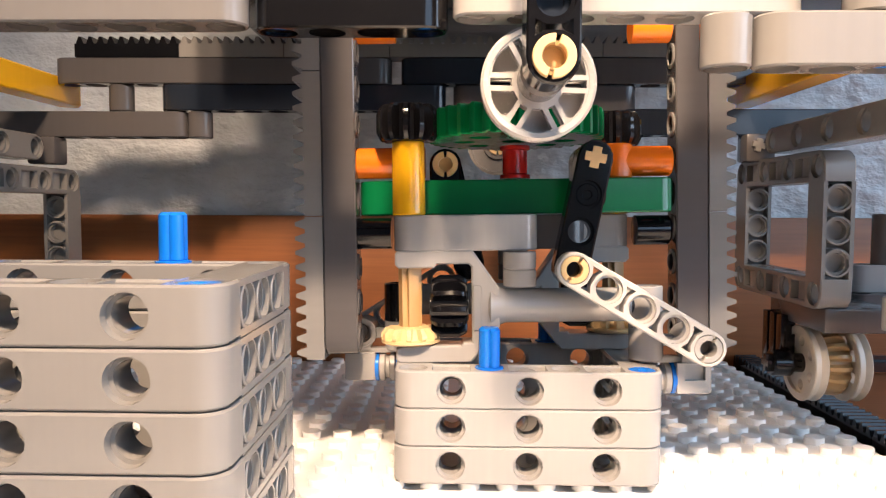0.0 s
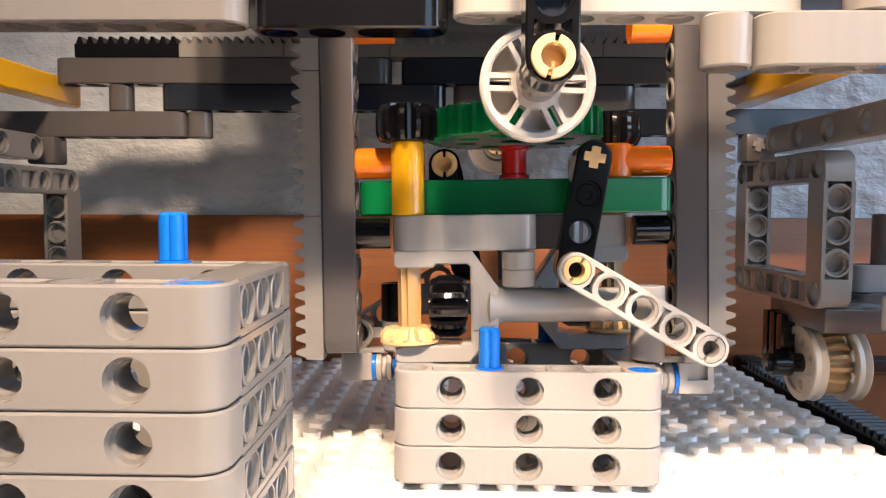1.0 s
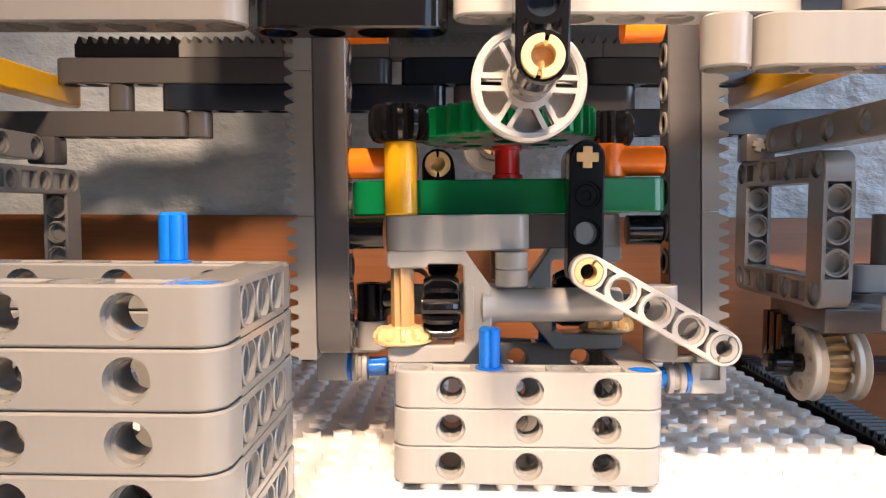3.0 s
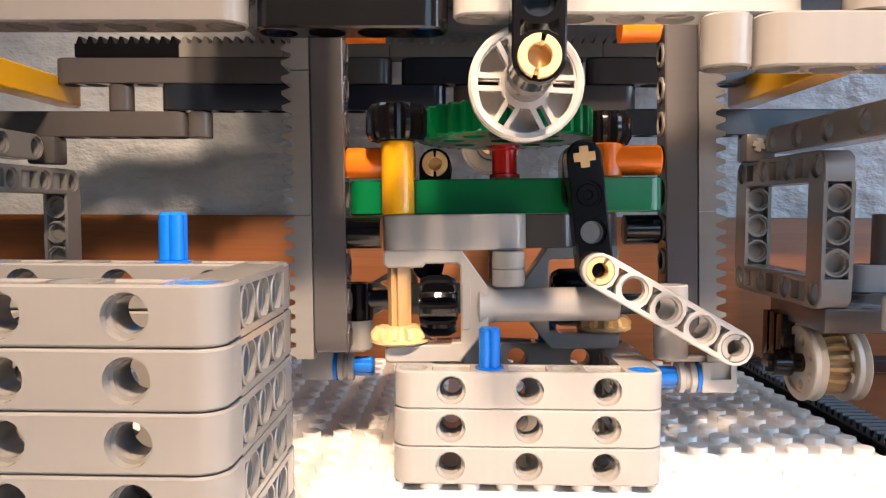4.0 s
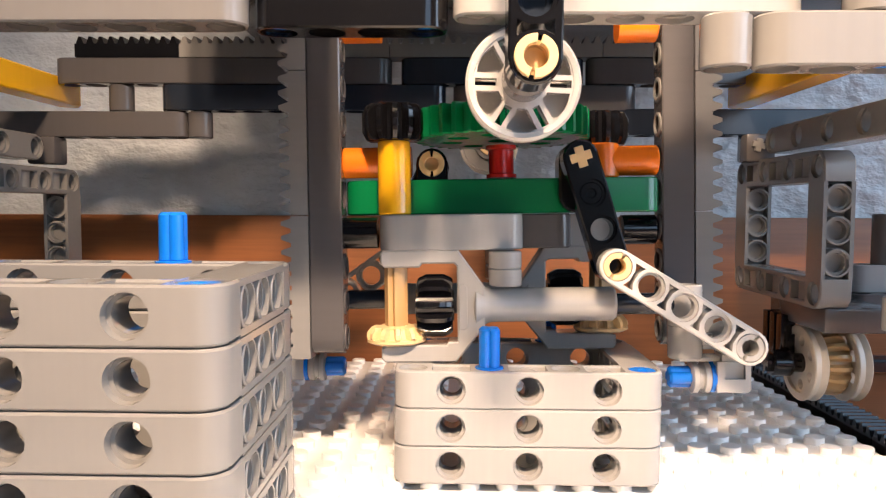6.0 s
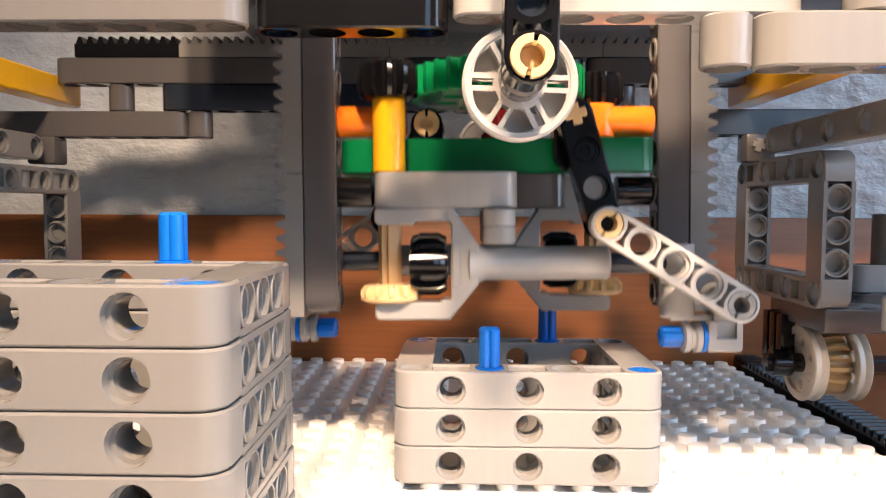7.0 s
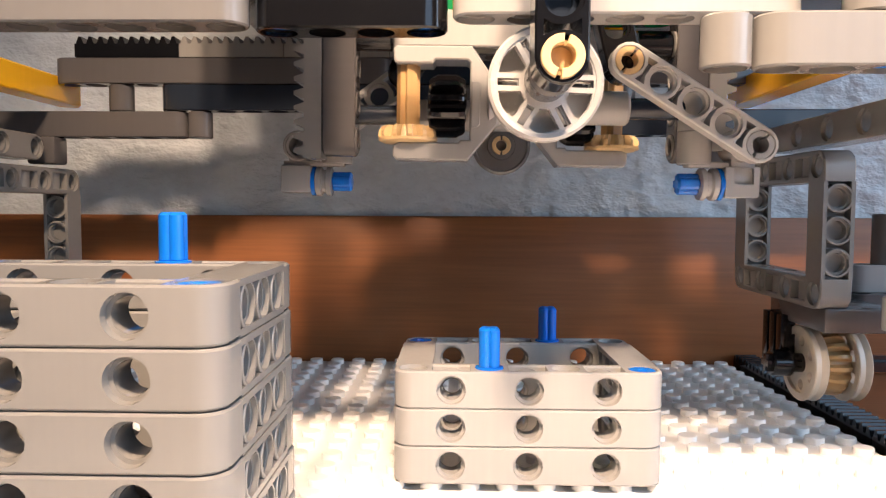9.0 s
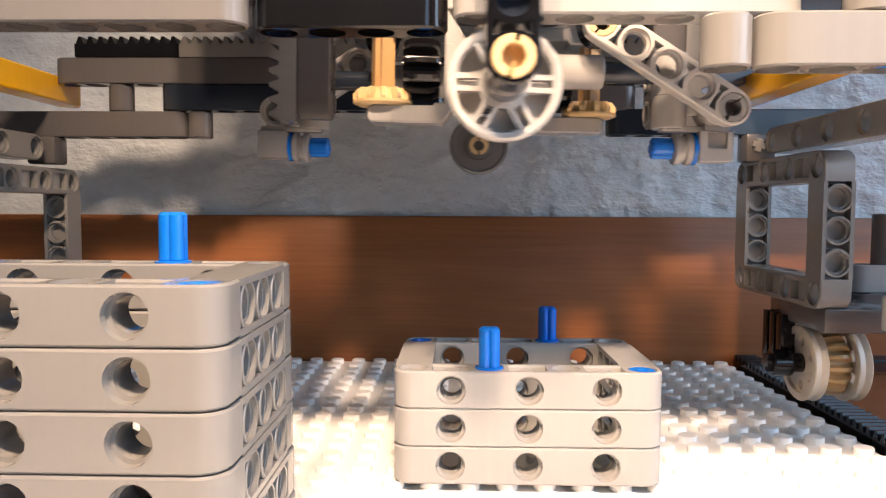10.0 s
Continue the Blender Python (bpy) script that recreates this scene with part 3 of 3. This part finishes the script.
emit(pin_ring_mesh(2.8, 1.6, 1.4), "pin_end", TAN, hanger, "tan slotted pin end", PULLEY @ mm(0, -1.6, 0) @ pose(0, 0, 0, 90))

# ---- the lifting head: all of it hangs on one carriage ----
HEAD_X, HEAD_Y, HEAD_Z, LEAN, BACK = -0.85, 20.0, 26.3, -1.05, -1.6
head = thing("lifting_head", "lifting gripper head with grey racks, gears and green beam", "gripper", mm(HEAD_X, HEAD_Y, HEAD_Z, BACK, LEAN))
ROW = 35.45  # height of the green beam over the racks' lower end


def part(name, bm, mat, at, label="", parent=None):
    return emit(bm, name, mat, parent or head, label, at)


def pin_end(at, mat=TAN, parent=None):
    return part("pin_end", pin_ring_mesh(), mat, at, "slotted pin end", parent)


UP = pose(0, 0, 0, 0, -90, 0)  # beam along z, holes along x
for s in (-1, 1):
    half = mm(0, 0, 0, 0, 0, 0 if s < 0 else 180)
    u = part("upright", beam_mesh(15, 7.5, 7.4), DARK, half @ mm(-39.5 if s < 0 else -40.7, -4, 4.0) @ UP, "dark grey plastic upright beam")
    for i in range(15):
        if i not in (4, 5):
            emit(turn(bmesh.new(), [(2.0, 0.2), (2.0, 0.6), (2.3, 0.75), (2.95, 0.6), (2.95, 0.0)], 20, caps=False), "pin_rim", DARK if s < 0 else GREY_AND_SHADE, u, "grey pin rim", mm(8 * i, 0, -3.4, 180))
    for i in range(4):
        emit(rack_mesh(10, 31.8, 7.8, 3.9, 2.2), "rack", ASH, u, "grey toothed rack", mm(-4.4 + 32 * i, 0, 3.8))

# cross beams
part("cross_beam", beam_mesh(9), GREEN, mm(-32, 0, ROW), "green plastic cross beam")
CRANK = (15.9, 43.0)   # pivot of the crank, in the head's own x and z
LINK_END = (38.0, 2.9)
for s in (0, 180):
    half = mm(0, 0, 0, 0, 0, s)
    part("carrier_beam", beam_mesh(4), LIGHT, half @ mm(-23.6, -8, ROW - 8), "light grey plastic beam")
    part("carrier_beam", beam_mesh(2), DARK, half @ mm(4, 0, ROW - 8), "dark grey plastic beam")
    part("axle_stub", turn(bmesh.new(), [(3.2, 0), (3.5, 0.4), (3.5, 8)], 20), BLACK, half @ mm(-36.2, -4, ROW - 8, 0, 90), "glossy black round connector")
    for z in (ROW - 14.1, ROW - 17.9):
        part("bush", turn(bmesh.new(), [(3.3, -1.9), (3.6, -1.6), (3.6, 1.6), (3.3, 1.9)]), LIGHT, half @ mm(0, -10, z))
    # yellow connector and the upper gear on one upright axle
    part("axle_sleeve", turn(bmesh.new(), [(3.4, 0), (3.6, 0.3), (3.6, 15.7), (3.4, 16)], 28), YELLOW, half @ mm(-24, -8, ROW - 4.0), "yellow ribbed axle sleeve")
    # orange connectors
    part("connector", turn(bmesh.new(), [(3.3, 0), (3.5, 0.3), (3.5, 15.5)], 20), ORANGE, half @ mm(-36, -2, ROW + 8, 0, 90), "orange plastic connector")
    part("connector", turn(bmesh.new(), [(3.3, 0), (3.5, 0.3), (3.5, 9)], 20), ORANGE, half @ mm(-36, -2, ROW + 38.6, 0, 90), "orange plastic connector")
    if s:
        part("connector_end", turn(bmesh.new(), [(3.6, -3.9), (3.9, -3.6), (3.9, 3.6), (3.6, 3.9)], 24), ORANGE, half @ mm(-23.4, -2, ROW + 8), "orange plastic connector end")
    # black hub with a tan pin
    part("hub", plate(bmesh.new(), stadium(2, 7.3), 7.6, [(8, 0)], bevel=0.5), BLACK, half @ mm(-16, 3, ROW - 0.3) @ pose(0, 0, 0, 90) @ pose(0, 0, 0, 0, 0, 90), "black plastic hub")
    pin_end(half @ mm(-16, -0.9, ROW + 7.7, 90))
    # gearbox frame
    g = [(-26.4, 12.4), (-27, 11.8), (-27, 9.4), (-26.2, 8.6), (-18.6, 8.6), (-18.0, 9.4), (-11.2, 9.4), (-10.5, 8.8), (-10.5, -7.6), (-12.4, -7.6), (-12.9, -8.2), (-25.6, -8.2), (-27, -8.8), (-27, -11.2), (-26.2, -12), (-10.8, -12), (-4.5, -4.2), (-4.5, 4.2), (-10.2, 12.4)]
    part("gearbox_frame", plate(bmesh.new(), g, 7.8, bevel=0.35, at=local(rx=90)), LIGHT, half @ mm(0, -8, 11.3), "light grey forked gearbox frame")
    part("cover", plate(bmesh.new(), [(-0.9, -4.9), (0.3, -4.9), (0.9, -4.3), (0.9, 4.3), (0.3, 4.9), (-0.9, 4.9)], 0.5, bevel=0.12, at=local(rx=90)), LIGHT, half @ mm(-9.2, -12.0, 11.3), "light grey cover plate")
    part("tube", turn(bmesh.new(), [(3.8, -9.5), (3.8, -7.0), (5.2, -6.4), (4.2, -4.2), (3.75, -3), (3.75, 23.5), (3.4, 24)], 28), LIGHT, half @ mm(0, -8, 11.3, 0, 90), "light grey round tube")
    part("axle_sleeve", plate(bmesh.new(), cross_outline(2.35, 1.15), 16.5, bevel=0.15), DARKTAN, half @ mm(-24, -8, 12.3, 0, 0, 25), "tan ribbed axle sleeve")

# gears: built once, turned about their own axles
red_bush = part("bush", turn(bmesh.new(), [(3.5, -3.7), (3.5, -2.9), (2.9, -2.6), (2.9, 2.6), (3.5, 2.9), (3.5, 3.7)]), RED, mm(0, 0, ROW + 7.9), "red plastic bush")
green_gear = part("large_gear", plate(bmesh.new(), gear_outline(36, 20.0, 17.9), 6.5, [(0, 0)], [circle(11.5 * math.cos(a), 11.5 * math.sin(a), 2.5, 16) for a in [i * math.pi / 4 for i in range(8)]], bevel=0.3), GREEN, mm(0, 0, ROW + 16), "large green toothed gear")
SPIN = []
for s in (0, 180):
    half = mm(0, 0, 0, 0, 0, s)

    def double_bevel():
        bm = bevelled_gear(bmesh.new(), 12, 4.6, [(-3.9, 5.7), (-3.6, 6.1), (-2.0, 6.9), (2.0, 6.9), (3.6, 6.1), (3.9, 5.7)])
        turn(bm, [(2.4, -4.2), (3.4, -4.2), (3.4, 4.2), (2.4, 4.2)], 20)
        return bm
    top = part("top_gear", double_bevel(), BLACK, half @ mm(-24, -8, ROW + 16), "black double bevel gear")
    side = part("side_gear", double_bevel(), BLACK, half @ mm(-15.4, -8, 11.3, 0, 90), "black double bevel gear")
    bev = bevelled_gear(bmesh.new(), 12, 4.4, [(-0.4, 5.9), (0.6, 6.6), (1.5, 6.5), (2.7, 5.5)])
    turn(bev, [(3.0, 2.9), (4.3, 2.6), (5.0, 0.3), (6.5, 0.1), (6.5, -0.5), (5.4, -1.0)], 28)
    low = part("bevel_gear", bev, TAN, half @ mm(-24, -8, 4.1), "tan bevel gear")
    SPIN += [(top, half @ mm(-24, -8, ROW + 16), 1), (side, half @ mm(-15.4, -8, 11.3, 0, 90), -1), (low, half @ mm(-24, -8, 4.1), 1)]


# crank, link and slide, twice, half a turn apart
LINKS = []
for s in (0, 180):
    half = mm(0, 0, 0, 0, 0, s)
    crank = part("crank", plate(bmesh.new(), stadium(4, 7.5), 5.6, [(8, 0), (16, 0)], bevel=0.4, at=local(rx=90)), BLACK, None, "black plastic crank arm")
    emit(plate(bmesh.new(), cross_outline(2.3, 0.95), 1.0, bevel=0.1), "axle_end", TAN, crank, "tan cross axle end", mm(0, -2.7, 0, 90, 0))
    emit(turn(bmesh.new(), [(0.9, 0.5), (1.1, 0.0), (2.2, 0.0), (2.4, 0.2), (2.4, 4.0), (0.3, 4.0)], 20), "pin", BLACK, crank, "black pin", mm(8, -2.2, 0, -90))
    link = part("link", plate(bmesh.new(), stadium(5, 7.5), 4.0, [(i * 8, 0) for i in range(5)], arm_cuts(5), bevel=0.3, at=local(rx=90)), PALE, None, "pale grey thin beam with five holes")
    emit(pin_ring_mesh(2.9, 1.7, 3.6), "pin_end", TAN, link, "tan slotted pin end", mm(0, -0.1, 0, 90))
    emit(pin_ring_mesh(2.9, 1.7, 3.6), "pin_end", LIGHT, link, "grey slotted pin end", mm(32, -0.1, 0, 90))
    slide = new("slide")
    slide.parent = head
    slide.empty_display_size = 0.004
    emit(turn(bmesh.new(), [(3.5, -4.2), (3.7, -3.9), (3.7, 2.9)]), "sleeve", LIGHT, slide, "light grey upright sleeve", mm(-9.2, 10, 0))
    emit(turn(bmesh.new(), [(3.7, 3.0), (3.7, 11.7), (3.5, 12.0), (2.5, 12.0), (2.4, 10.5)]), "upper_sleeve", BLACK if s else LIGHT, slide, "black upright sleeve" if s else "light grey upright sleeve", mm(-9.2, 10, 0))
    foot = block(bmesh.new(), -3.4, 4.0, 7.6, 13.2, -11.3, -4.6, 0.6)
    plate(foot, [(-3.4, -11.3), (3.3, -11.3), (3.8, -11.1), (4.0, -10.6), (4.0, -4.6), (-3.4, -4.6)], 0.9, cuts=[[(-1.6, -8.4), (2.7, -8.4), (2.7, -5.0), (-1.6, -5.0)]], bevel=0.2, at=local(0, 7.0, 0, 90))
    block(foot, -11, 3.5, 8, 12, -4.8, -3.6, 0.3)
    block(foot, -2.2, 2.2, 7, 12, -4.8, -3.0, 0.2)
    block(foot, -6.5, -2.5, 8.5, 11.5, -1.2, 1.2, 0.2)
    plate(foot, circle(0, 0, 3.7, 24), 8.0, [(0, 0)], at=local(0, 8.2, 0, 90), bevel=0.25)
    emit(foot, "foot", LIGHT, slide, "light grey foot block")
    emit(turn(bmesh.new(), [(2.35, -26), (2.35, 0)], 16), "rod", SLATE, slide, "dark grey sliding rod", mm(-9.2, 10, 7.85, 0, 90))
    emit(turn(bmesh.new(), [(2.5, 0), (3.5, 0.2), (3.5, 1.3), (2.8, 1.6), (2.8, 2.4), (3.5, 2.7), (3.5, 3.8), (3.2, 4.0)]), "bush", LIGHT, slide, "grey grooved bush", mm(-8.2, 10, -8.4, 0, 90))
    emit(turn(bmesh.new(), [(3.5, 0), (3.5, 0.9)]), "collar", BLUE, slide, "blue collar", mm(-4.15, 10, -8.4, 0, 90))
    emit(plate(bmesh.new(), cross_outline(2.35, 1.25, True), 5, bevel=0.5), "pin", BLUE, slide, "blue cross-shaped pin", mm(-10.5, 10, -8.4, 0, 90))
    LINKS.append((half, crank, link, slide, s))


# ---- movement ----
TRAVEL = [(0.0, 0.0, 0.0), (0.5, 0.0, 0.0), (1.0, -0.2, 0.0), (1.5, -1.35, 0.0), (2.0, -1.1, 0.0), (2.5, -1.35, 0.0), (3.2, -1.9, 0.0), (4.0, -2.4, 0.1), (4.5, -2.0, 0.1), (5.0, -2.4, 0.1), (5.5, -2.1, 0.1),
          (5.7, -2.3, 0.1), (6.2, -3.8, 0.1), (6.65, -4.7, 0.2), (6.8, -4.7, 1.9), (6.9, -4.7, 5.0), (7.0, -4.6, 9.2), (7.1, -4.3, 12.7), (7.2, -3.6, 15.8), (7.3, -2.6, 19.0), (7.4, -1.9, 21.2), (7.5, -1.8, 21.3), (8.0, -0.9, 21.3),
          (8.1, -0.8, 26.6), (8.2, -0.7, 32.8), (8.3, -0.5, 38.1), (8.4, -0.3, 42.2), (8.5, -0.3, 42.6), (9.0, -1.0, 43.5), (9.1, -1.8, 47.2), (9.2, -3.4, 49.5), (9.3, -4.7, 51.3), (9.5, -4.8, 51.5), (9.9, -4.8, 51.5), (10.0, -6.6, 51.5)]
SLIDE = [(0.0, 0.0), (0.5, 0.05), (1.0, 0.7), (1.5, 1.3), (2.0, 2.4), (2.5, 3.5), (3.2, 5.6), (4.0, 7.9), (4.5, 8.5), (5.0, 10.3), (5.5, 11.6), (5.8, 11.7), (7.0, 11.3), (10.0, 11.1)]
SLIDE_BACK = [(0.0, 0.0), (0.5, 0.0), (1.0, 0.6), (1.5, 1.5), (2.0, 2.6), (2.5, 3.7), (3.2, 5.6), (4.0, 7.8), (4.5, 8.9), (5.0, 10.9), (5.5, 12.9), (5.8, 13.7), (6.3, 14.4), (6.8, 14.6), (10.0, 14.6)]
WHEEL_X = [(0.0, 0.0), (0.5, 0.0), (1.0, -0.15), (1.5, -1.3), (2.0, -1.25), (2.5, -1.3), (4.0, -2.0), (4.5, -1.3), (5.0, -2.0), (5.5, -1.3), (5.7, -1.6), (6.4, -3.2), (7.0, -3.0), (7.5, -0.2), (8.0, 0.55), (8.5, 1.4), (9.1, 0.95), (9.3, -1.9), (9.5, -1.95), (9.9, -1.95), (10.0, -5.5)]


def meet(slid):
    """Where the crank's far pin stands when the slide has gone that far."""
    (ax, az), bx, bz = CRANK, LINK_END[0] + slid, LINK_END[1]
    d = math.hypot(bx - ax, bz - az)
    r1, r2 = 24.0, 32.0
    k = (r1 * r1 - r2 * r2 + d * d) / (2 * d)
    h = math.sqrt(max(0.0, r1 * r1 - k * k))
    ux, uz = (bx - ax) / d, (bz - az) / d
    px, pz = ax + ux * k + uz * h, az + uz * k - ux * h
    return (px, pz), (bx, bz)


def motions():
    walk(head, [(t, mm(HEAD_X + x, HEAD_Y + 0.049 * z, HEAD_Z + 1.004 * z, BACK + 0.036 * z, LEAN + 0.038 * z)) for t, x, z in TRAVEL])  # it hangs straighter as it rises
    walk(hanger, [(t, mm(-1.7 + x, -44, 79.8)) for t, x in WHEEL_X])
    for half, crank, link, slide, side in LINKS:
        rows = [(t, s, *meet(s)) for t, s in (SLIDE_BACK if side else SLIDE)]
        walk(slide, [(t, half @ mm(b[0] - 1.1, -18, b[1] + 0.5)) for t, s, a, b in rows])
        walk(crank, [(t, half @ mm(CRANK[0], -11.4, CRANK[1], 0, math.degrees(math.atan2(CRANK[1] - a[1], a[0] - CRANK[0])))) for t, s, a, b in rows])
        walk(link, [(t, half @ mm(a[0], -16.3, a[1], 0, math.degrees(math.atan2(a[1] - b[1], b[0] - a[0])))) for t, s, a, b in rows])
    ticks = [i * 0.25 for i in range(41)]
    for ob, at, way in SPIN:
        rows = []
        for t in ticks:
            run = 110 * max(0.0, min(t, 5.75) - 0.5)
            rows.append((t, at @ pose(0, 0, 0, 0, 0, way * run)))
        walk(ob, rows)
    walk(green_gear, [(t, mm(0, 0, ROW + 16, 0, 0, -110 / 3 * max(0.0, min(t, 5.75) - 0.5))) for t in ticks])


motions()
